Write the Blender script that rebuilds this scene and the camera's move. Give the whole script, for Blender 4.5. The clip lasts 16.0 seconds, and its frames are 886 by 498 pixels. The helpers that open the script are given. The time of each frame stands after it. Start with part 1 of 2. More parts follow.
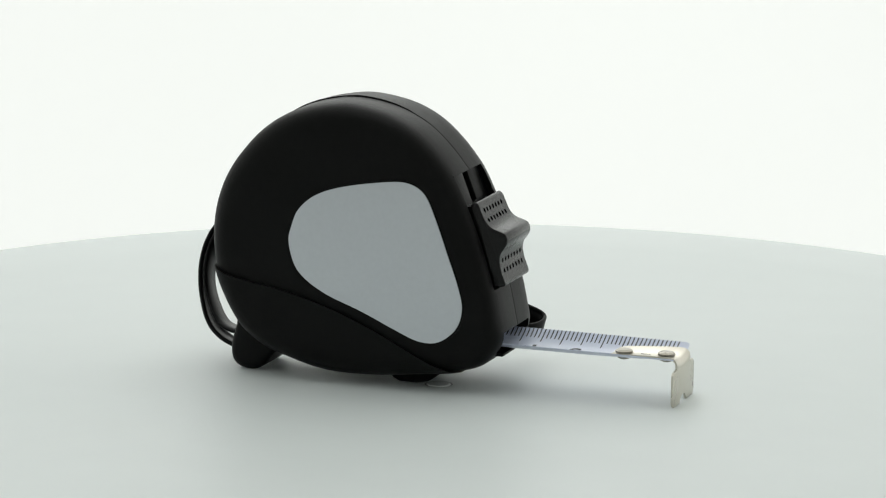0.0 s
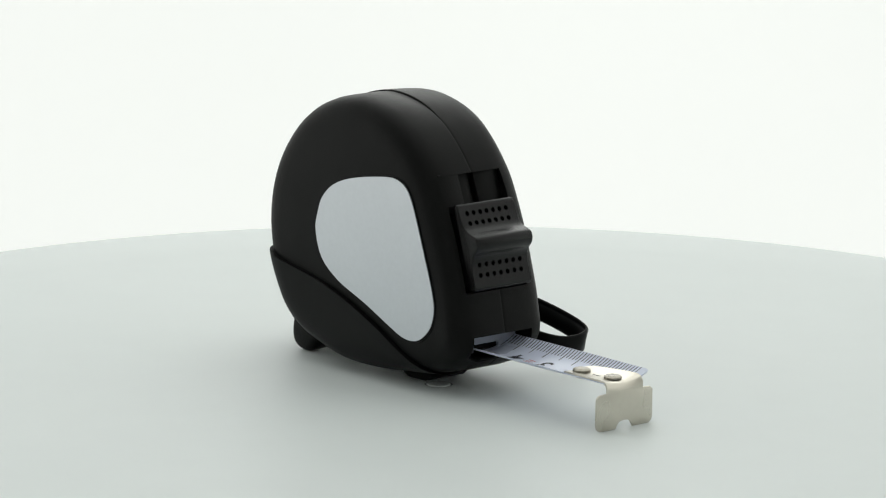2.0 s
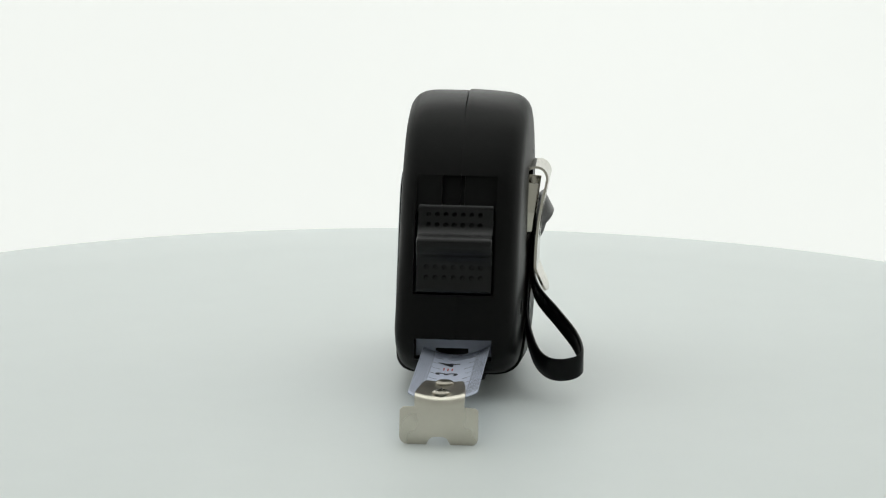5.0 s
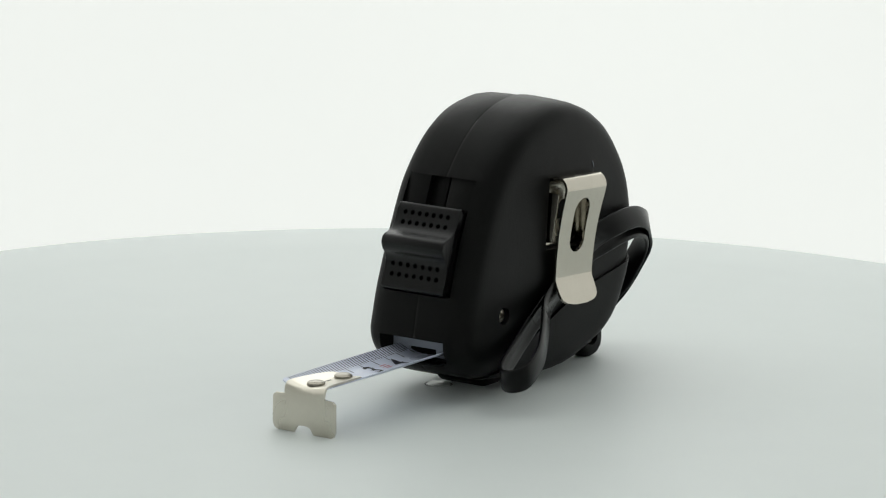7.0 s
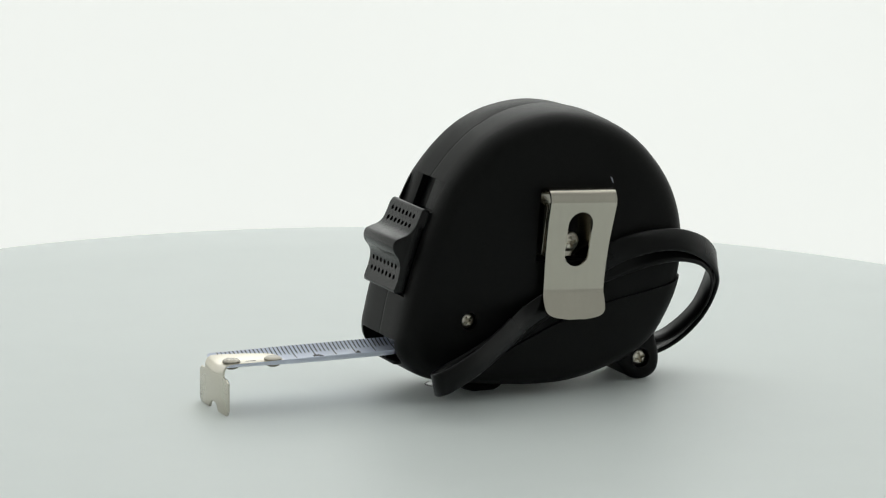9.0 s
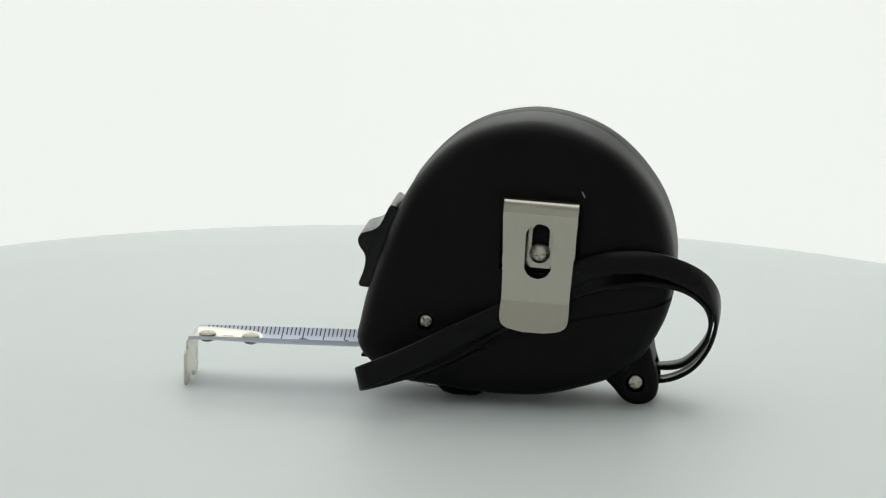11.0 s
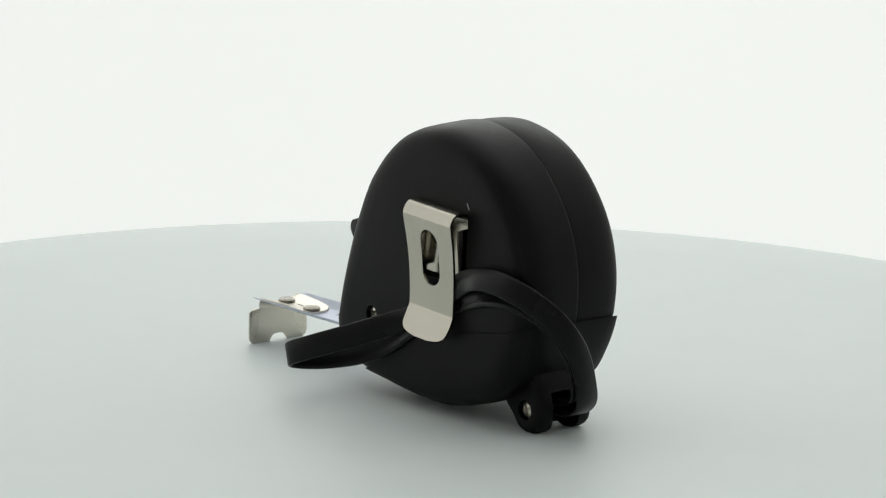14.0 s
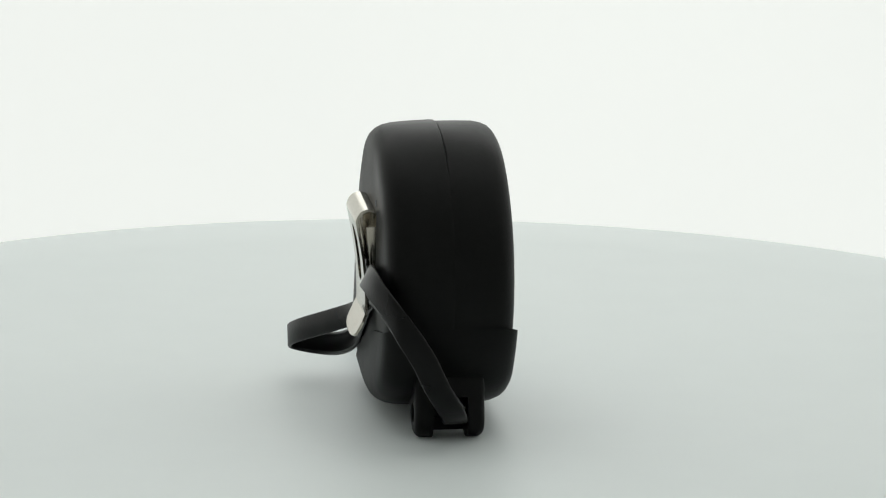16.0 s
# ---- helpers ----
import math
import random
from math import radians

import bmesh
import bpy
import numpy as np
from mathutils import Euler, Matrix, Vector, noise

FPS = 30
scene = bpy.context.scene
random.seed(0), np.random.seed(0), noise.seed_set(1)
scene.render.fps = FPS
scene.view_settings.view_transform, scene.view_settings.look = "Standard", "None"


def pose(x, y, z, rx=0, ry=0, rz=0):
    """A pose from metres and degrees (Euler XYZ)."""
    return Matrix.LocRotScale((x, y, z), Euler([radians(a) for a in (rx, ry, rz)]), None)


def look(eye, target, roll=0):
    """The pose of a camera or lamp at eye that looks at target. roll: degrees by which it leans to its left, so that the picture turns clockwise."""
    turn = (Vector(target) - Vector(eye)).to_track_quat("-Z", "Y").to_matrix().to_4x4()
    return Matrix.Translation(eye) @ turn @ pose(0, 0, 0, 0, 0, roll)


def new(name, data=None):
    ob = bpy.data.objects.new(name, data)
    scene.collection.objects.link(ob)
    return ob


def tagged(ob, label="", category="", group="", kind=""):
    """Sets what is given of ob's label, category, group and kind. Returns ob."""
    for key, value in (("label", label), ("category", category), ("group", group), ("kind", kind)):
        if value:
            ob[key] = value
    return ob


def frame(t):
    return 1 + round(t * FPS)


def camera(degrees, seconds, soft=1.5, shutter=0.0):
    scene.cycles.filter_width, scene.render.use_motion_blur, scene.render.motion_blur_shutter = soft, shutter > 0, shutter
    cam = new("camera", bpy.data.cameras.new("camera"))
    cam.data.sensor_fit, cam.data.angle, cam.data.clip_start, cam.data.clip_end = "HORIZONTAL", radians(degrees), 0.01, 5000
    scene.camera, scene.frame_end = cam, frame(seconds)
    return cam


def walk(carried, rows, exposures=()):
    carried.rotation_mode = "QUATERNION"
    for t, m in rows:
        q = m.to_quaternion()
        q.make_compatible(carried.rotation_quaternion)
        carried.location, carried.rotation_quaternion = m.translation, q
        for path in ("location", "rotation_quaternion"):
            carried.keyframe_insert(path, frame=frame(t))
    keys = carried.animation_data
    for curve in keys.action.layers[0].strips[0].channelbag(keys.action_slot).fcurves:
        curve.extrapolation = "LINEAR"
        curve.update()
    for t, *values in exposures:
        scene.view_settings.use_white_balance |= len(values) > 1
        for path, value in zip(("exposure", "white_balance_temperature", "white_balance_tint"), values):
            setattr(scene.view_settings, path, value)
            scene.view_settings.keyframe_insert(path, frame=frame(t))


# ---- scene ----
# The camera stands still; the turntable carries the tape measure round.
cam = camera(13.549, 16.0, soft=1.2)
EYE = Vector((0.0, -0.86, 0.20778))
AIM = EYE + Vector((0.000719, 0.979887, -0.199551))
walk(cam, [(0.0, look(EYE, AIM, 0.742)), (16.0, look(EYE, AIM, 0.742))],
     exposures=[(0.0, 0.03), (4.0, 0.02), (6.3, -0.05), (9.0, -0.05), (16.0, -0.05)])

# Turn of the table about the z axis, in degrees, every second.
TURNS = [24.92, 10.61, -4.26, -19.31, -34.33, -49.6, -64.89, -80.31, -95.54,
         -110.54, -125.78, -141.21, -156.65, -171.79, -186.77, -202.03, -216.87]
HEADING = -44.5        # of the tape on the table
AXIS = (24.08, -5.16)  # the table's axis in the tape measure's own millimetres


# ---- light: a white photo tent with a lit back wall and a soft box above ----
world = bpy.data.worlds.new("tent_air")
scene.world = world
world.use_nodes = True
world.node_tree.nodes["Background"].inputs[0].default_value = (0.93, 0.97, 1.0, 1)
world.node_tree.nodes["Background"].inputs[1].default_value = 0.05


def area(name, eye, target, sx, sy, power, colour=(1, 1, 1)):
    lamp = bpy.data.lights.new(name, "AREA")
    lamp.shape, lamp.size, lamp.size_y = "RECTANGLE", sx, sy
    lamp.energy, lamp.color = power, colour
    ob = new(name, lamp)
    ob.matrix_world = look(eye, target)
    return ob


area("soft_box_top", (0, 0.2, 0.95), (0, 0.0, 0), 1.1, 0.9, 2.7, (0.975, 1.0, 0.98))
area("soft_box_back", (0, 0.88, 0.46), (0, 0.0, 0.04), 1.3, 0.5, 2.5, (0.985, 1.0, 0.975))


# ---- materials ----
def material(name, colour, rough=0.5, metal=0.0, spec=0.5, vary=0.1, scale=300.0, bump=0.0, bump_scale=900.0,
             rough_vary=0.1, coarse=40.0, stretch=None):
    """Principled material, its colour, gloss and relief varied at two scales (object space, metres)."""
    m = bpy.data.materials.new(name)
    m.use_nodes = True
    nt = m.node_tree
    n, link = nt.nodes, nt.links.new
    b = n["Principled BSDF"]
    b.inputs["Metallic"].default_value = metal
    b.inputs["Specular IOR Level"].default_value = spec
    tc = n.new("ShaderNodeTexCoord")
    mp = n.new("ShaderNodeMapping")
    mp.inputs["Scale"].default_value = stretch or (1, 1, 1)
    link(tc.outputs["Object"], mp.inputs["Vector"])
    fine = n.new("ShaderNodeTexNoise")
    fine.inputs["Scale"].default_value, fine.inputs["Detail"].default_value = scale, 4
    wide = n.new("ShaderNodeTexNoise")
    wide.inputs["Scale"].default_value, wide.inputs["Detail"].default_value = coarse, 3
    link(mp.outputs[0], fine.inputs["Vector"])
    link(tc.outputs["Object"], wide.inputs["Vector"])
    mix = n.new("ShaderNodeMath")
    mix.operation = "ADD"
    link(fine.outputs["Fac"], mix.inputs[0])
    link(wide.outputs["Fac"], mix.inputs[1])
    ramp = n.new("ShaderNodeMapRange")
    ramp.inputs["From Min"].default_value, ramp.inputs["From Max"].default_value = 0.6, 1.4
    ramp.inputs["To Min"].default_value, ramp.inputs["To Max"].default_value = 1 - vary, 1 + vary
    link(mix.outputs[0], ramp.inputs["Value"])
    tint = n.new("ShaderNodeVectorMath")
    tint.operation = "SCALE"
    tint.inputs[0].default_value = colour
    link(ramp.outputs[0], tint.inputs["Scale"])
    link(tint.outputs[0], b.inputs["Base Color"])
    rr = n.new("ShaderNodeMapRange")
    rr.inputs["From Min"].default_value, rr.inputs["From Max"].default_value = 0.3, 0.7
    rr.inputs["To Min"].default_value, rr.inputs["To Max"].default_value = max(0.02, rough - rough_vary), min(1, rough + rough_vary)
    link(wide.outputs["Fac"], rr.inputs["Value"])
    link(rr.outputs[0], b.inputs["Roughness"])
    if bump:
        grain = n.new("ShaderNodeTexNoise")
        grain.inputs["Scale"].default_value, grain.inputs["Detail"].default_value = bump_scale, 3
        link(mp.outputs[0], grain.inputs["Vector"])
        bm_ = n.new("ShaderNodeBump")
        bm_.inputs["Strength"].default_value, bm_.inputs["Distance"].default_value = bump, 0.0002
        link(grain.outputs["Fac"], bm_.inputs["Height"])
        link(bm_.outputs["Normal"], b.inputs["Normal"])
    return m


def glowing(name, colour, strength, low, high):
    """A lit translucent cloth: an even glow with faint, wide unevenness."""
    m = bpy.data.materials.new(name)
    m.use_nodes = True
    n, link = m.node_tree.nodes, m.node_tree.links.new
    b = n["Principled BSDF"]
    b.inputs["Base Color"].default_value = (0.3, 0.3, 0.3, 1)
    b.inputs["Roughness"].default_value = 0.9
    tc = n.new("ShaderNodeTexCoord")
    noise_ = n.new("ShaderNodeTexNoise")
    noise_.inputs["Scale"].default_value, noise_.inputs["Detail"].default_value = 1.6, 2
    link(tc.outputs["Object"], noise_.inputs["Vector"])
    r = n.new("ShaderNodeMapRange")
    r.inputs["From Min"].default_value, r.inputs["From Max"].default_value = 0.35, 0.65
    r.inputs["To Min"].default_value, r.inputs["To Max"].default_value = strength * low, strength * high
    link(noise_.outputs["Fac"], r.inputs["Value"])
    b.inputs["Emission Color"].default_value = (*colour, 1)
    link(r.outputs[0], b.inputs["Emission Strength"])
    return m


RUBBER = material("black_soft_rubber", (0.0036, 0.0037, 0.0036), 0.43, 0, 0.115, 0.25, 700, 0.25, 2600, 0.06)
RUBBER_LOW = material("black_moulded_rubber", (0.0034, 0.0035, 0.0034), 0.46, 0, 0.115, 0.25, 700, 0.3, 2600, 0.06)
PLASTIC = material("dark_grey_abs_plastic", (0.0042, 0.0043, 0.0044), 0.19, 0, 0.24, 0.2, 600, 0.3, 3000, 0.06)
STRAP = material("black_pvc_strap", (0.0026, 0.0027, 0.0028), 0.27, 0, 0.15, 0.2, 500, 0.15, 2000, 0.08)
HOLLOW_SHADE = material("black_hollow_shade", (0.004, 0.004, 0.004), 0.8, 0, 0.1, 0.1)
SILVER = material("brushed_aluminium_plate", (0.59, 0.615, 0.65), 0.4, 1.0, 0.5, 0.03, 900, 0.03, 3000, 0.03, 25)
NICKEL = material("nickel_plated_steel", (0.48, 0.45, 0.39), 0.16, 1.0, 0.5, 0.04, 800, 0.02, 2500, 0.06, 60, (1, 1, 0.08))
HOOK_STEEL = material("satin_nickel_hook", (0.62, 0.585, 0.51), 0.3, 1.0, 0.5, 0.03, 800, 0.015, 2500, 0.04, 80)
RIVET_STEEL = material("rivet_steel", (0.30, 0.28, 0.24), 0.2, 1.0, 0.5, 0.12, 900, 0.1)
BLADE = material("white_enamel_tape", (0.62, 0.66, 0.80), 0.3, 0, 0.5, 0.03, 400, 0.03, 1500, 0.04)
INK = material("black_printing_ink", (0.02, 0.02, 0.03), 0.5, 0, 0.3, 0.2, 900)
RED_INK = material("red_printing_ink", (0.5, 0.12, 0.13), 0.5, 0, 0.3, 0.1, 900)
LINER = material("pale_grey_mouth_liner", (0.36, 0.39, 0.46), 0.4, 0, 0.4, 0.06, 500)
TABLE = material("frosted_white_acrylic", (0.665, 0.702, 0.698), 0.5, 0, 0.35, 0.015, 60, 0.04, 1200, 0.05, 9)
CAP = material("clear_cap_plastic", (0.6, 0.63, 0.62), 0.2, 0, 0.5, 0.04, 300)
CAP_EDGE = material("dark_cap_joint", (0.2, 0.21, 0.21), 0.6, 0, 0.3, 0.2, 300)
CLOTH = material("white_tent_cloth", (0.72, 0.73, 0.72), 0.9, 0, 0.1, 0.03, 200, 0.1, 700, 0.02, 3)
# the tent cloth darkened on the unseen camera side, so reflections there come out dimmer
DIM_CLOTH = material("dimmed_tent_cloth", (0.57, 0.58, 0.575), 0.9, 0, 0.1, 0.03, 200, 0.1, 700, 0.02, 3)
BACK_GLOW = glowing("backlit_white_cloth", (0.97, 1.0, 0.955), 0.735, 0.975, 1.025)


# ---- mesh helpers ----
MM = 0.001
LOCAL = Matrix.Diagonal((MM, MM, MM, 1)) @ Matrix.Translation((-AXIS[0], -AXIS[1], 0))


def smooth(me, angle=35):
    me.polygons.foreach_set("use_smooth", [True] * len(me.polygons))
    me.set_sharp_from_angle(angle=radians(angle))
    return me


def finish(name, bm, angle=35):
    bmesh.ops.recalc_face_normals(bm, faces=bm.faces[:])
    me = bpy.data.meshes.new(name)
    bm.to_mesh(me)
    bm.free()
    return smooth(me, angle)


def part(name, bm, mat, parent, label="", angle=35, m=LOCAL):
    """Links a bmesh in the tape measure's millimetres as one mesh under a thing or a part."""
    bmesh.ops.transform(bm, matrix=m, verts=bm.verts[:])
    me = finish(name, bm, angle)
    me.materials.append(mat)
    ob = new(name, me)
    ob.parent = parent
    return tagged(ob, label)


def cut(bm, tools, operation="DIFFERENCE"):
    """The bmesh bm less (or within) the tool bmeshes."""
    for tool in tools:
        a, b = new("raw", finish("raw", bm)), new("tool", finish("tool", tool))
        mod = a.modifiers.new("cut", "BOOLEAN")
        mod.object, mod.operation, mod.solver = b, operation, "EXACT"
        bpy.context.view_layer.update()
        me = bpy.data.meshes.new_from_object(a.evaluated_get(bpy.context.evaluated_depsgraph_get()))
        bm = bmesh.new()
        bm.from_mesh(me)
        for ob in (a, b):
            bpy.data.objects.remove(ob)
        bpy.data.meshes.remove(me)
    return bm


def spline(points, steps, closed=False):
    """Catmull-Rom through the points (tuples of any length)."""
    pts = [np.array(p, float) for p in points]
    n, out = len(pts), []
    for i in range(n if closed else n - 1):
        if closed:
            a, b, c, d = (pts[(i + k) % n] for k in (-1, 0, 1, 2))
        else:
            a, b, c, d = pts[max(i - 1, 0)], pts[i], pts[i + 1], pts[min(i + 2, n - 1)]
        for k in range(steps):
            t = k / steps
            out.append(0.5 * (2 * b + (c - a) * t + (2 * a - 5 * b + 4 * c - d) * t * t + (3 * b - a - 3 * c + d) * t ** 3))
    if not closed:
        out.append(pts[-1])
    return out


def skin(rings, caps=True, closed=True):
    """Quads between rings of points; ends closed."""
    bm = bmesh.new()
    rows = [[bm.verts.new(p) for p in ring] for ring in rings]
    n = len(rows[0])
    for a, b in zip(rows, rows[1:]):
        for i in range(n if closed else n - 1):
            j = (i + 1) % n
            bm.faces.new((a[i], a[j], b[j], b[i]))
    if caps:
        bm.faces.new(rows[0])
        bm.faces.new(rows[-1][::-1])
    return bm


def prism(outline, y0, y1, bevel=0.0, segments=2):
    """An outline of (x, z), pushed out along y."""
    bm = skin([[(x, y0, z) for x, z in outline], [(x, y1, z) for x, z in outline]])
    if bevel:
        caps = [e for e in bm.edges if abs(e.verts[0].co.y - e.verts[1].co.y) < 1e-6]
        bmesh.ops.bevel(bm, geom=caps, offset=bevel, segments=segments, profile=0.5, affect="EDGES")
    return bm


def pillow(outline, y0, y1, r):
    """Like prism, with rounded rims drawn in towards the middle of the outline."""
    cx, cz = sum(p[0] for p in outline) / len(outline), sum(p[1] for p in outline) / len(outline)
    rings = []
    for k in range(9):
        a = radians(-90 + 180 * min(k, 4) / 8) if k < 4 else radians(180 * (k - 4) / 8 if k > 4 else 0)
        y = (y0 + r + r * math.sin(a)) if k < 4 else (y0 + r if k == 4 else y1 - r + r * math.sin(a))
        d = r * (1 - math.cos(a))
        rings.append((y, d))
    rings.insert(5, (y1 - r, 0.0))
    out = []
    for y, d in rings:
        row = []
        for x, z in outline:
            n = math.hypot(x - cx, z - cz)
            row.append((cx + (x - cx) * (1 - d / n), y, cz + (z - cz) * (1 - d / n)))
        out.append(row)
    return skin(out)


def box(x0, x1, y0, y1, z0, z1, bevel=0.0):
    bm = bmesh.new()
    bmesh.ops.create_cube(bm, size=1, matrix=Matrix.Translation(((x0 + x1) / 2, (y0 + y1) / 2, (z0 + z1) / 2))
                          @ Matrix.Diagonal((x1 - x0, y1 - y0, z1 - z0, 1)))
    if bevel:
        bmesh.ops.bevel(bm, geom=bm.edges[:], offset=bevel, segments=3, profile=0.5, affect="EDGES")
    return bm


def turned(profile, m, n=32):
    """A solid turned about z from (radius, height) pairs, placed by m."""
    rings = [[(r * math.cos(2 * math.pi * k / n), r * math.sin(2 * math.pi * k / n), z) for k in range(n)] for r, z in profile]
    bm = skin(rings)
    bmesh.ops.transform(bm, matrix=m, verts=bm.verts[:])
    return bm


def joined(*bms):
    me = bpy.data.meshes.new("joined")
    bm = bmesh.new()
    for b in bms:
        b.to_mesh(me)
        b.free()
        bm.from_mesh(me)
    bpy.data.meshes.remove(me)
    return bm


# ---- the setting ----
def sheet(name, rows, mat, label):
    bm = skin(rows, caps=False, closed=False)
    me = finish(name, bm, 60)
    me.materials.append(mat)
    return tagged(new(name, me), label, kind="structure")


def tent():
    """Back wall as a glowing sweep, side walls and front of cloth darkened to dim reflections, floor and top."""
    def arc(r, a0, a1, n, z):
        return [(r * math.cos(radians(a0 + (a1 - a0) * k / n)), r * math.sin(radians(a0 + (a1 - a0) * k / n)), z) for k in range(n + 1)]
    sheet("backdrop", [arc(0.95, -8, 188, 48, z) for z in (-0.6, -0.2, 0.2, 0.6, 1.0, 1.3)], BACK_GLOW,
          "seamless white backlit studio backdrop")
    sheet("wall_side_and_front", [arc(0.96, 185, 355, 40, z) for z in (-0.6, 0.0, 0.6, 1.3)], DIM_CLOTH, "unseen tent cloth, darkened to dim reflections")
    for name, z in (("floor", -0.6), ("ceiling", 1.3)):
        bm = bmesh.new()
        bmesh.ops.create_circle(bm, cap_ends=True, segments=64, radius=1.0, matrix=Matrix.Translation((0, 0, z)))
        me = finish(name, bm)
        me.materials.append(CLOTH)
        tagged(new(name, me), "plain white cloth of the photo tent", kind="structure")


def turntable():
    """A round white acrylic plate, a little out of true with its axis, on a plain drum."""
    top = tagged(new("turntable"), "round frosted white acrylic turntable, slowly turning", "turntable")
    lean = Matrix(((1, 0, 0, 0), (0, 1, 0, 0), (0.007065, -0.002141, 1, 0), (0, 0, 0, 1)))
    r = 0.198
    disc = turned([(r - 0.03, -0.006), (r - 0.0006, -0.006), (r, -0.0052), (r, -0.0009), (r - 0.0003, -0.0003), (r - 0.0009, 0.0),
                   (r - 0.03, 0.0), (0.0034, 0.0), (0.0034, -0.0003)], lean, 256)
    part("disc", disc, TABLE, top, m=Matrix())
    part("cap_joint", turned([(0.0034, -0.0006), (0.0034, -0.0001), (0.0028, -0.0001), (0.0028, -0.0006)], lean, 48), CAP_EDGE, top, m=Matrix())
    part("centre_cap", turned([(0.0028, -0.0006), (0.0029, 0.0), (0.0027, 0.00018), (0.0012, 0.00022)], lean, 48), CAP, top,
         "small flush round cap at the centre", m=Matrix())
    part("drum", turned([(0.13, -0.6), (0.13, -0.03), (0.12, -0.02), (0.06, -0.018), (0.06, -0.0065)], Matrix(), 64), CLOTH, top, m=Matrix())
    return top


# ---- the tape measure, in millimetres: x along the blade, y towards the belt clip, z up ----
CASE = [(41.9, 14.3), (41.3, 17.8), (39.6, 25.3), (35.7, 37.6), (30.9, 48.4), (27.2, 53.8), (22.8, 58.5), (18, 62.2), (12, 65.0),
        (5, 66.5), (-1, 66.6), (-8, 65.2), (-14.6, 62.4), (-20.5, 58.0), (-25.6, 52.1), (-29.1, 46), (-31.2, 39),
        (-31.7, 31.5), (-30.4, 23.5), (-27.5, 16.8), (-23.6, 11), (-18, 7), (-12, 4.8), (-5, 2.9), (2, 2.1),
        (12, 2.4), (22, 3.5), (30, 4.4), (35.8, 6.1), (39.4, 9.0), (41.3, 11.6)]
HUB = np.array((4.0, 33.0))
MID = -0.2   # plane of the joint between the two shells
PLATE_SIDE = [(0.0, 0.0), (5.8, 0.0), (8.8, 0.08), (10.7, 0.45), (12.05, 1.1), (13.0, 2.05), (13.67, 3.2), (14.0, 4.6), (14.2, 6.8), (14.25, 14)]
CLIP_SIDE = [(0.0, 0.0), (6.4, 0.0), (9.6, 0.1), (11.6, 0.55), (12.95, 1.3), (13.95, 2.3), (14.5, 3.4), (14.78, 4.8), (14.9, 7.0), (14.95, 14)]


def step01(a, b, v):
    t = min(1, max(0, (v - a) / (b - a)))
    return t * t * (3 - 2 * t)


def case_ring(y, inset, steps=6, seam=0.0, groove=0.0):
    """One outline of the case; the clip side draws in a little towards the nose. seam: a step over the crown that fades out; groove: a joint all round."""
    out = []
    for p in spline(CASE, steps, True):
        d = p - HUB
        rise = inset + groove - seam * step01(57, 64.5, p[1]) * (1 - step01(7, 21, p[0]))
        q = HUB + d * (1 - rise / np.linalg.norm(d) * 0.5 - rise / 34 * 0.5)
        across = 1 - 0.06 * step01(0, 42, q[0]) if y > 5 else (1 + 0.05 * step01(32, 41, q[0]) if y < -5 else 1)
        out.append((q[0], y * across, q[1]))
    return out


def case_solid(side=0.0, rim=0.0, seam=True):
    """The whole case, grown by side across its width and by rim all round."""
    wide, wide_plate = 1 + side / 14.6, 1 + side * 1.8 / 14.2
    rings = [case_ring(MID - y * wide_plate, d - rim) for y, d in PLATE_SIDE[::-1]]
    if seam:
        rings[-1] = case_ring(MID - 0.5, 0.0)
        rings += [case_ring(MID - 0.22, 0.02, seam=-0.12), case_ring(MID - 0.08, 0.0, seam=-0.2, groove=0.07),
                  case_ring(MID + 0.02, 0.0, seam=0.2, groove=0.07), case_ring(MID + 0.14, 0.01, seam=0.3), case_ring(MID + 0.7, 0.0, seam=0.32)]
    rings += [case_ring(MID + y * wide, d - rim, seam=0.2 * (seam and y < 8) - 0.15 * seam) for y, d in CLIP_SIDE[1:]]
    return skin(rings)


CREASE = [(-46, 30), (-32, 26.0), (-27, 24.4), (-20, 23.0), (-12, 21.6), (-4, 19.6), (4, 16.9), (12, 13.5), (19, 10.0), (26, 6.6), (34, 3.4), (40, 0)]
PLATE = [(-9.8, 37.3), (-10.5, 33.1), (-8.2, 26.7), (-1.9, 22.0), (8.1, 18.1), (16.7, 14.3), (22.3, 12.2), (27.2, 12.4), (31.4, 15.7),
         (33.0, 20.5), (32.0, 25.8), (29.2, 33.6), (26.3, 41.4), (23.6, 47.0), (20.0, 49.4), (14.8, 49.6), (3.6, 47.7), (-3.6, 45.2), (-8.0, 41.5)]
BUTTON = [(31.0, 42.6), (32.6, 44.2), (34.0, 45.2), (34.9, 44.7), (35.6, 43.2), (36.4, 41.5), (37.3, 40.2), (38.6, 39.3), (40.2, 38.8), (41.4, 38.3), (42.0, 37.3),
          (42.0, 36.1), (41.5, 35.0), (40.7, 33.9), (40.3, 32.6), (40.4, 31.0), (40.9, 29.0), (41.6, 27.2), (41.8, 26.4), (41.3, 25.8), (39.0, 25.6), (36.6, 25.6)]
FACE_Y = 14.2


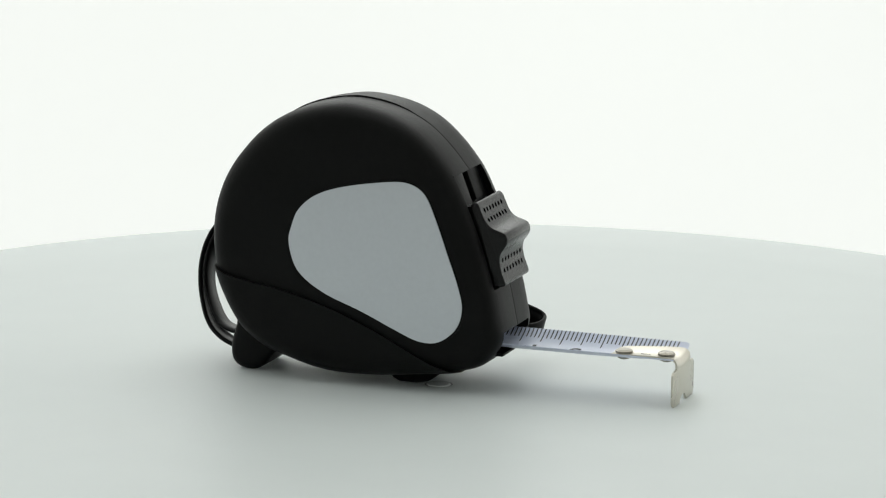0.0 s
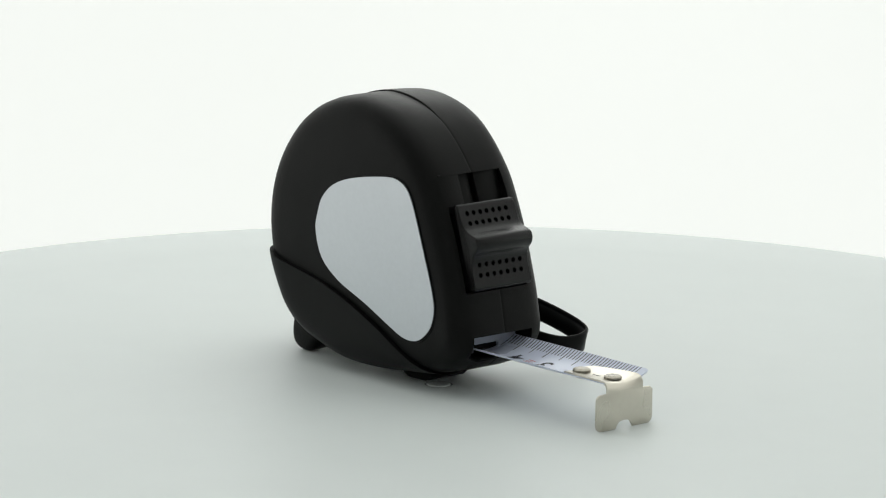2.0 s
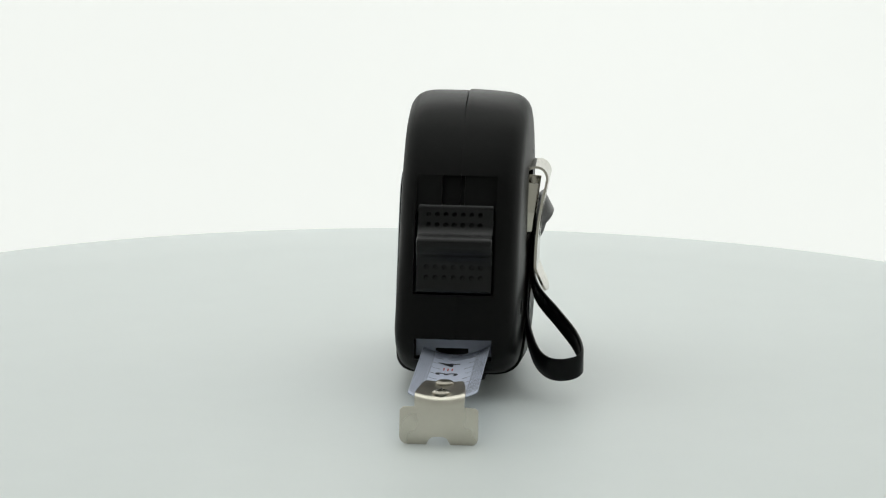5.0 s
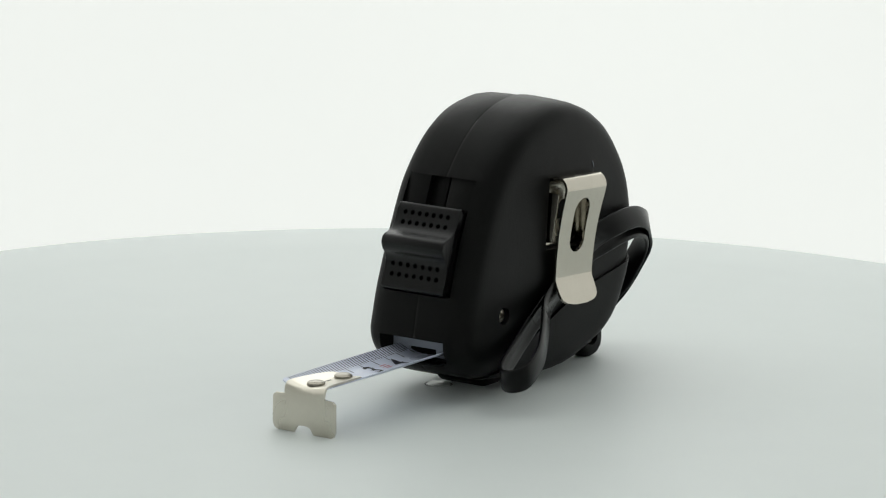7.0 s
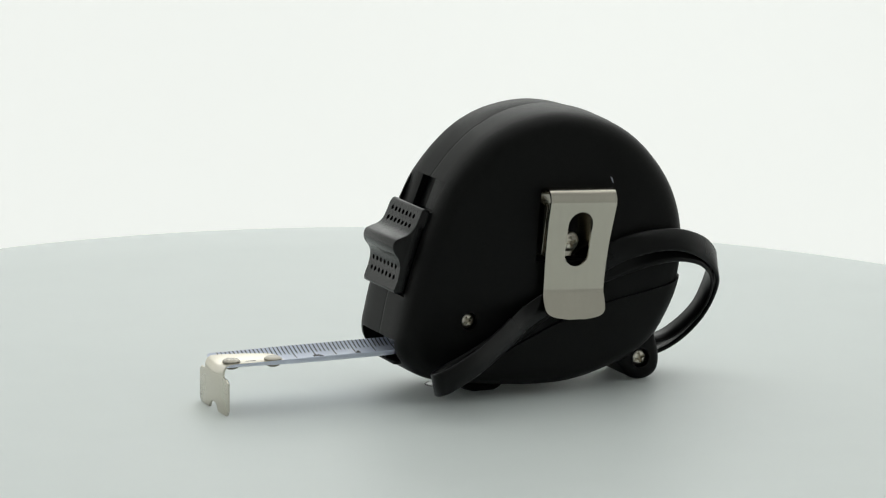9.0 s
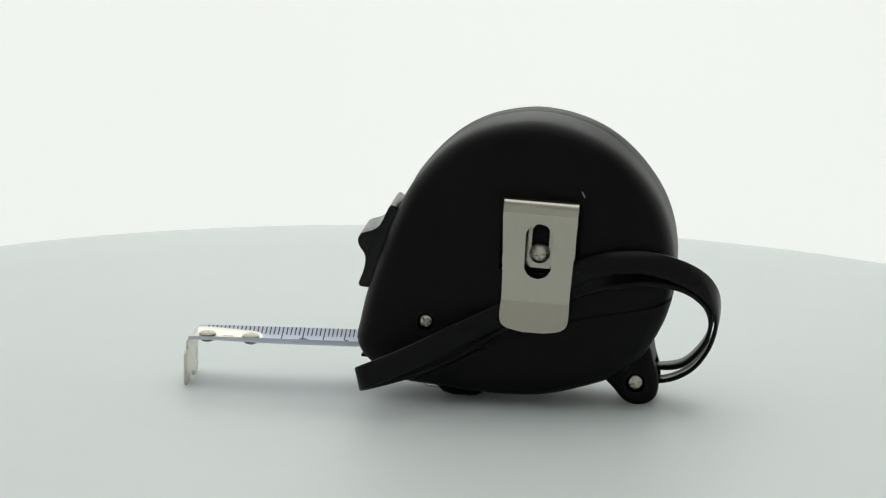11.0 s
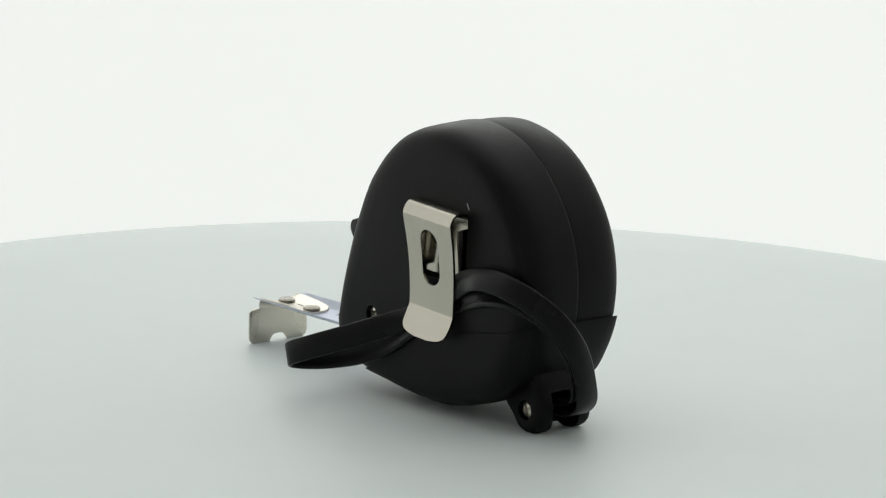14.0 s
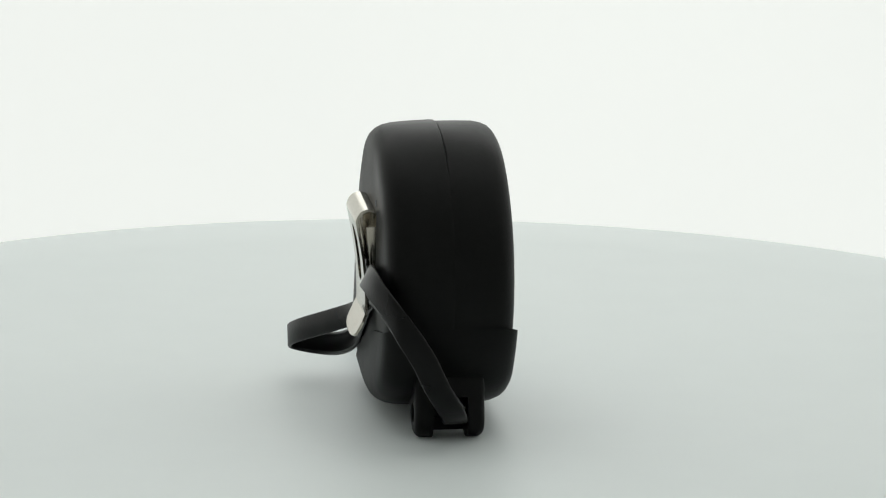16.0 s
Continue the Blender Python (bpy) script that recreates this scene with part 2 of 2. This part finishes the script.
def phillips(name, x, y, z, r, parent, tilt=12, label="domed cross-head steel screw"):
    """A domed screw head whose top faces +y, with a cross-shaped recess."""
    m = Matrix.Translation((x, y, z)) @ pose(0, 0, 0, -90, 0, 0) @ pose(0, 0, 0, 0, 0, tilt)
    head = turned([(r * 0.9, -1.2), (r, 0.0), (r * 0.97, 0.35), (r * 0.85, 0.75), (r * 0.62, 1.05), (r * 0.3, 1.2)], m, 28)
    bars = []
    for sx, sy in ((1.15, 0.34), (0.34, 1.15)):
        b = box(-sx * r / 2, sx * r / 2, -sy * r / 2, sy * r / 2, -0.3, 3)
        bmesh.ops.transform(b, matrix=m, verts=b.verts[:])
        bars.append(b)
    return part(name, cut(head, bars), RIVET_STEEL if r < 2 else HOOK_STEEL, parent, label, 30)


def screw_well(x, z, r, floor_y):
    """A round well sunk from the clip side down to floor_y."""
    return prism([(x + r * math.cos(2 * math.pi * k / 28), z + r * math.sin(2 * math.pi * k / 28)) for k in range(28)], floor_y, 26)


def clip_frame(bm):
    """Leans a mesh like the belt clip, which is screwed on a little askew."""
    bmesh.ops.transform(bm, matrix=Matrix.Translation((-0.68, 0, 36)) @ pose(0, 0, 0, 0, -3.15, 0) @ Matrix.Translation((0.68, 0, -36)), verts=bm.verts[:])
    return bm


def ribbon(points, width, thick, steps=8, closed=False):
    """A strap: points (x, y, z, wx, wy, wz) with the direction of its width; a shallow groove runs along it."""
    h, t, c = width / 2, thick / 2, thick * 0.35
    section = [(-h + c, -t), (h - c, -t), (h, -t + c), (h, t - c), (h - c, t), (0.62 * h, t), (0.5 * h, t - 0.2), (-0.5 * h, t - 0.2), (-0.62 * h, t), (-h + c, t),
               (-h, t - c), (-h, -t + c)]
    line = spline(points, steps, closed)
    rings = []
    for i, p in enumerate(line):
        a, b = line[max(i - 1, 0)][:3], line[min(i + 1, len(line) - 1)][:3]
        tangent = Vector(b - a).normalized()
        w = Vector(p[3:])
        w = (w - tangent * w.dot(tangent)).normalized()
        n = tangent.cross(w)
        o = Vector(p[:3])
        rings.append([o + w * u + n * v for u, v in section])
    return skin(rings)


def blade_z(y, x=82.0):
    """Height of the blade: pressed flatter where the hook is riveted on."""
    k = step01(80, 60, x) if x > 60 else 1.0
    return 10.35 - 0.5 * k + (1.75 + 0.6 * k) * ((y + 0.1) / 7.8) ** 2 + 0.045 * y


def tape_measure():
    thing = tagged(new("tape_measure"), "black rubber-cased pocket tape measure with its blade pulled out", "tape measure")
    # case: two rubber shells with a joint line, opened for the slide button and the blade
    slot = prism([(26.6, 51.2), (38, 51.2), (46, 25.0), (37.4, 25.0), (29.2, 44)], -10.4, 8.4)
    mouth = box(30, 46, -9.8, 8.2, 9.6, 14.9)
    chin = prism([(38, 9.7), (46, 9.7), (46, 7), (40, 8.4)], -8.6, 7.0)
    body = part("case", cut(case_solid(), [slot, mouth, chin, clip_frame(prism([(-9.9, 31.8), (8.5, 31.8), (8.5, 48.8), (-9.9, 48.8)], 11.9, 22)),
                                          screw_well(25.4, 19.3, 2.02, 11.6)]), RUBBER, thing, "matt black soft rubber shell", 28)
    under = [(x, z) for x, z in (p for p in spline(CREASE, 5))] + [(40, -8), (-46, -8)]
    low = cut(case_solid(0.62, 0.3, False), [prism(under, -24, 24)], "INTERSECT")
    low = cut(low, [box(30, 46, -9.8, 8.2, 9.6, 14.9)])
    part("lower_shell", low, RUBBER_LOW, thing, "raised black rubber skirt round the lower half", 28)
    part("foot", prism([(11.4, 4.5), (11.9, 1.9), (13.0, 0.6), (14.5, -0.05), (19.5, 0.0), (22, 0.7), (23.6, 2.2), (24.2, 5)], -6.8, 5.8, 1.2), RUBBER_LOW, thing, angle=40)
    # inside of the slot above the button: a track with a raised rib
    part("button_track", joined(prism([(26.2, 51.5), (28.9, 51.4), (32.2, 43), (29, 43)], -10.45, -4.4, 0.15), prism([(26.2, 51.5), (27.1, 51.4), (30.4, 43), (29, 43)], -5.0, -0.2, 0.2),
                                prism([(26.2, 51.5), (28.1, 51.4), (31.4, 43), (29, 43)], 0.8, 8.5, 0.2)), RUBBER, body)
    # slide button with two double rows of holes
    button = pillow([(p[0], p[1]) for p in spline(BUTTON, 3, True)], -9.5, 7.9, 0.35)
    holes = []
    for k in range(7):
        for x, z, nx, nz, y0, gap in ((35.5, 43.1, 0.905, 0.425, -7.1, 2.0), (36.6, 40.9, 0.905, 0.425, -7.1, 2.0),
                                      (40.3, 31.7, 0.98, 0.2, -7.2, 2.1), (40.8, 29.3, 0.953, 0.3, -7.2, 2.1)):
            turn = Vector((nx, 0, nz)).to_track_quat("Z", "Y").to_matrix().to_4x4()
            holes.append(turned([(0.6, -1.3), (0.6, 2.5)], Matrix.Translation((x, y0 + gap * k, z)) @ turn, 10))
    part("slide_button", cut(button, [joined(*holes)]), PLASTIC, thing, "dark grey ribbed plastic slide lock button with small round holes", 40)
    # silver plate for a print
    edge = [(p[0], p[1]) for p in spline(PLATE, 6, True)]
    part("plate_rim", prism([(HUB[0] + 8 + (x - HUB[0] - 8) * 1.022, 31 + (z - 31) * 1.02) for x, z in edge], -FACE_Y - 0.45, -13.2, 0.3), RUBBER, body)
    part("name_plate", prism(edge, -FACE_Y - 0.62, -13.4, 0.12), SILVER, thing, "blank satin silver metal plate")
    # lug with its slot, pin screw
    lug = [(-15.5, 6.3), (-18.0, 3.3), (-19.9, 1.0), (-21.9, -0.1), (-23.8, -0.32), (-26.0, 0.1), (-27.8, 1.6), (-28.4, 4.0), (-28.1, 7.0), (-27.2, 10.0), (-26.3, 13.5), (-24, 14), (-17, 9)]
    lug_bm = pillow([(p[0], p[1]) for p in spline(lug, 4, True)], -7.95, 7.8, 1.7)
    part("strap_lug", cut(lug_bm, [box(-34, -20.8, -4.05, 3.8, -4, 9.4, 0.0), screw_well(-23.1, 5.0, 2.28, 5.3)]), RUBBER_LOW, thing, angle=40)
    part("pin", turned([(1.3, -4.4), (1.3, 4.6)], Matrix.Translation((-23.4, 0, 5)) @ pose(0, 0, 0, 90, 0, 0), 16), RUBBER_LOW, thing)
    phillips("screw", -23.1, 6.05, 5.0, 2.25, thing, 20)
    phillips("screw", 25.4, 12.3, 19.3, 2.0, thing, 40)
    # a bit of lint above the clip
    part("lint", ribbon([(-11.0, 14.75, 49.7, 0, 1, 0), (-10.7, 14.9, 50.4, 0, 1, 0), (-10.3, 14.8, 51.1, 0, 1, 0)], 0.16, 0.14, 4), LINER, thing)
    # mouth: liner behind the blade, backed by a black block for the shade inside
    liner = part("mouth_liner", cut(box(35.6, 36.4, -9.7, 8.0, 9.7, 14.8, 0.15), [box(30, 45, -5.1, 2.6, 8.0, 11.65)]), LINER, thing, "pale plastic liner of the blade slot")
    part("liner_window_shade", box(34.4, 35.4, -9, 7.4, 10, 14.6), HOLLOW_SHADE, liner)
    part("chin_lip", box(36.5, 41.2, -8.5, 6.9, 8.8, 9.5, 0.25), RUBBER_LOW, thing)
    blade(thing)
    belt_clip(thing)
    strap(thing)
    return thing


def blade(thing):
    n = 14
    def section(x, half):
        ys = [-0.1 - half + 2 * half * k / n for k in range(n + 1)]
        return [(x, y, blade_z(y, x) + 0.08) for y in ys] + [(x, y, blade_z(y, x) - 0.12) for y in ys[::-1]]
    rings = [section(x, h) for x, h in ((34, 7.8), (60, 7.8), (63, 7.8), (66, 7.8), (69, 7.8), (72, 7.8), (75, 7.8), (78, 7.8), (81.0, 7.8), (81.6, 7.65), (82.0, 7.3), (82.1, 6.8))]
    steel = part("blade", skin(rings), BLADE, thing, "white steel measuring blade curved across its width", 40)
    # printed graduation along both edges
    bm = bmesh.new()
    zero = 81.5
    for side in (-1, 1):
        for k in range(2, 46):
            long = 5.0 if k % 10 == 0 else (4.4 if k % 5 == 0 else 2.9)
            x = zero - k
            w = 0.14
            ys = [-0.1 + side * (7.72 - long * j / 4) for j in range(5)]
            rows = [[bm.verts.new((x + s, y, blade_z(y, x + s) + 0.11)) for y in ys] for s in (-w, w)]
            for j in range(4):
                bm.faces.new((rows[0][j], rows[0][j + 1], rows[1][j + 1], rows[1][j]))
    marks = part("graduation", bm, INK, steel, "fine black millimetre graduation")
    marks["kind"] = "stuff"
    for text, x in (("3", 56.0), ("4", 46.6)):
        curve = bpy.data.curves.new("digit", "FONT")
        curve.offset = 0.1
        curve.body, curve.size, curve.align_x, curve.align_y = text, 7.0, "CENTER", "CENTER"
        ob = new("digit", curve)
        bpy.context.view_layer.update()
        me = bpy.data.meshes.new_from_object(ob.evaluated_get(bpy.context.evaluated_depsgraph_get()))
        bpy.data.objects.remove(ob)
        bm = bmesh.new()
        bm.from_mesh(me)
        m = Matrix.Translation((x, -0.8, 0)) @ pose(0, 0, 0, 0, 0, 180)
        bmesh.ops.transform(bm, matrix=m, verts=bm.verts[:])
        for v in bm.verts:
            v.co.z = blade_z(v.co.y, v.co.x) + 0.11
        part("digit", bm, INK, steel, "printed digit " + text)
    bm = bmesh.new()
    for k in range(3):
        y = -2.2 + 0.95 * k
        rows = [[bm.verts.new((x, yy, blade_z(yy, x) + 0.11)) for yy in (y, y + 0.35)] for x in (50.0, 52.4)]
        bm.faces.new((rows[0][0], rows[0][1], rows[1][1], rows[1][0]))
    part("red_mark", bm, RED_INK, steel, "small red printed bars")
    # end hook: a bent strip riveted on the blade
    bm = bmesh.new()
    rows = []
    for x, half in ((65.8, 2.2), (66.1, 3.1), (66.8, 3.9), (68.2, 4.4), (73, 5.0), (78, 5.4), (80.4, 5.55)):
        rows.append([(x, y, blade_z(y, x) + 0.62) for y in (-0.7 - half + 2 * half * k / 10 for k in range(11))])
    flat = [-6.25 + 1.11 * k for k in range(11)]
    for a in (20, 40, 60, 80, 90):
        s, c = math.sin(radians(a)), math.cos(radians(a))
        rows.append([(81.0 + 1.95 * s, y, blade_z(y) + 0.62 - 1.95 * (1 - c)) for y in flat])
    rows.append([(82.95, y, 8.8) for y in flat])
    rows = [[bm.verts.new(p) for p in r] for r in rows]
    for a, b in zip(rows, rows[1:]):
        for i in range(10):
            bm.faces.new((a[i], a[i + 1], b[i + 1], b[i]))
    bmesh.ops.recalc_face_normals(bm, faces=bm.faces[:])
    if sum(f.normal.z for f in bm.faces) < 0:
        bmesh.ops.reverse_faces(bm, faces=bm.faces[:])
    bmesh.ops.solidify(bm, geom=bm.faces[:], thickness=0.45)
    # hanging plate with shoulders and a nail notch
    outline = [(-6.25, 9.0), (-8.7, 8.9), (-9.5, 8.2), (-9.6, 2.0), (-9.2, 1.0), (-8.4, 0.45), (-3.5, 0.4), (-3.1, 1.5), (-2.7, 2.0), (-2.1, 2.25), (-0.8, 2.25),
               (0.4, 2.25), (1.0, 2.0), (1.4, 1.5), (1.8, 0.4), (6.8, 0.4), (7.6, 0.9), (8.0, 1.8), (7.95, 8.2), (7.1, 8.9), (4.85, 9.0)]
    face = skin([[(82.45, y, z) for y, z in outline], [(83.0, y, z) for y, z in outline]])
    caps = [e for e in face.edges if abs(e.verts[0].co.x - e.verts[1].co.x) < 1e-6]
    bmesh.ops.bevel(face, geom=caps, offset=0.14, segments=2, profile=0.5, affect="EDGES")
    bmesh.ops.triangulate(face, faces=[f for f in face.faces if len(f.verts) > 4], quad_method="BEAUTY", ngon_method="EAR_CLIP")
    hook = part("end_hook", joined(bm, face), HOOK_STEEL, thing, "bent satin nickel end hook with a nail notch", 25)
    # a fine slit pressed into the hook between the rivets
    part("slit", box(72.6, 75.0, -1.15, -0.85, blade_z(-1, 74) + 0.45, blade_z(-1, 74) + 0.66, 0.02), INK, hook)
    for x, drop in ((68.4, 0.25), (78.7, 0.0)):
        part("rivet", turned([(0.9, -1.5), (1.5, -1.2), (1.6, -0.9), (1.2, -0.8), (1.3, 0.1), (2.1, 0.15), (2.05, 0.5), (1.6, 0.8), (0.7, 0.9)], Matrix.Translation((x, -0.6, 10.95 - drop)), 24), RIVET_STEEL, hook)


def belt_clip(thing):
    """Spring steel folded over at the top, its front leaf slotted over the screw."""
    def path(points, widths, th):
        line = spline([(*p, *w) for p, w in zip(points, widths)], 6)
        rings = []
        for i, p in enumerate(line):
            a, b = line[max(i - 1, 0)], line[min(i + 1, len(line) - 1)]
            d = Vector((0, b[0] - a[0], b[1] - a[1])).normalized()
            nrm = Vector((0, -d.z, d.y)) * th / 2
            lo, hi = Vector((p[2], p[0], p[1])), Vector((p[3], p[0], p[1]))
            rings.append([lo + nrm, hi + nrm, hi - nrm, lo - nrm])
        return skin(rings)
    pts = [(12.4, 32.6), (12.4, 40), (12.5, 44.4), (13.0, 46.6), (14.1, 48.3), (16.1, 49.2), (18.0, 48.6), (18.95, 46.9), (18.75, 45.0), (17.9, 41), (17.1, 36),
           (16.65, 31), (16.5, 27), (16.5, 25.0), (16.75, 24.1), (17.4, 22.6), (18.3, 20.7), (18.75, 19.75), (19.0, 19.2), (19.15, 18.85), (19.2, 18.7)]
    halves = [8.1, 8.1, 8.2, 8.4] + [8.55] * 5 + [8.4, 8.15, 7.95, 7.85, 7.85, 7.9, 7.95, 7.7, 6.9, 5.6, 3.6, 2.0]
    mid = -0.68
    leaf = path(pts, [(mid - h, mid + h) for h in halves], 0.6)

    def slot_outline(r, low, high):
        return [(mid + r * math.cos(radians(a)), (high if 0 <= a <= 180 else low) + r * math.sin(radians(a))) for a in range(0, 360, 12)]
    leaf = cut(leaf, [prism(slot_outline(3.15, 34.05, 40.9), 14.6, 26), prism(slot_outline(2.0, 36.2, 41.0), 10.0, 14.5)])
    # flanges of the back plate, tapering downwards
    sides = []
    for x in (mid - 8.35, mid + 7.85):
        bm = skin([[(xx, 12.4, 33.4), (xx, 15.5, 33.6), (xx, 16.9, 45.2), (xx, 12.4, 45.6)] for xx in (x, x + 0.5)])
        bmesh.ops.bevel(bm, geom=bm.edges[:], offset=0.12, segments=2, profile=0.5, affect="EDGES")
        sides.append(bm)
    clip = part("belt_clip", clip_frame(joined(leaf, *sides)), NICKEL, thing, "folded nickel-plated belt clip with an oblong slot", 25)
    phillips("clip_screw", -0.68, 12.7, 36.1, 2.4, clip, 8)


def strap(thing):
    """A wrist strap from the lug, folded forward under the belt clip, ending in an open loop."""
    loop = [(-22.5, -0.8, 7.2, 0, 1, 0), (-27.5, -0.8, 7.3, 0, 1, 0), (-33.8, 0.9, 8.8, 0.05, 1, -0.1), (-38.7, 4.9, 14.6, 0.1, 0.95, -0.25), (-40.4, 7.9, 20.7, 0.1, 0.85, -0.5),
            (-39.5, 11.2, 26.2, 0.2, 0.6, -0.75), (-36.0, 14.3, 30.2, 0.4, 0.4, -0.85), (-30.4, 15.8, 32.2, 0.3, 0.35, -0.9), (-24.4, 16.2, 32.6, 0.1, 0.4, -0.9), (-17, 16.0, 31.4, -0.2, 0.35, -1), (-10, 15.2, 29.2, -0.4, 0.0, -1),
            (-2, 15.1, 26.0, -0.5, 0, -1), (8, 15.1, 20.2, -0.5, 0, -1), (18, 15.4, 13.9, -0.4, 0, -1), (26, 17.0, 10.3, -0.3, 0, -0.9), (33, 19.2, 8.3, -0.25, 0, -0.9), (37.7, 22.4, 7.6, -0.2, 0, -0.9),
            (39.2, 26.6, 8.2, -0.2, 0, -0.9), (37.2, 29.0, 9.6, -0.25, 0, -0.9), (30, 27.4, 12.5, -0.3, 0, -0.9), (21, 22.6, 16.2, -0.4, 0, -1), (13, 17.8, 19.7, -0.5, 0, -1),
            (6, 15.95, 22.8, -0.5, 0, -1), (-2, 15.8, 27.8, -0.5, 0, -1), (-6.5, 15.8, 30.6, -0.5, 0.02, -1), (-11.5, 16.4, 33.4, -0.4, 0.2, -1), (-18, 17.8, 35.4, -0.1, 0.5, -0.9), (-25, 17.8, 35.7, 0.1, 0.5, -0.9), (-31, 17.0, 34.3, 0.3, 0.45, -0.9), (-36.7, 14.6, 31.3, 0.4, 0.45, -0.8), (-40.7, 11.7, 26.8, 0.2, 0.6, -0.7),
            (-41.7, 8.0, 21.0, 0.1, 0.85, -0.5), (-40.0, 4.5, 14.0, 0.1, 0.95, -0.25), (-35.8, 0.6, 7.6, 0.05, 1, -0.1), (-29.5, -0.8, 4.3, 0, 1, 0), (-22.5, -0.8, 4.6, 0, 1, 0)]
    part("wrist_strap", ribbon(loop, 5.5, 0.95), STRAP, thing, "glossy black wrist strap folded forward under the clip", 50)


tent()
table = turntable()
tape = tape_measure()


def motions():
    walk(table, [(float(t), pose(0, 0, 0, 0, 0, a)) for t, a in enumerate(TURNS)])
    walk(tape, [(float(t), pose(0, 0, 0, 0, 0, a + HEADING)) for t, a in enumerate(TURNS)])


motions()
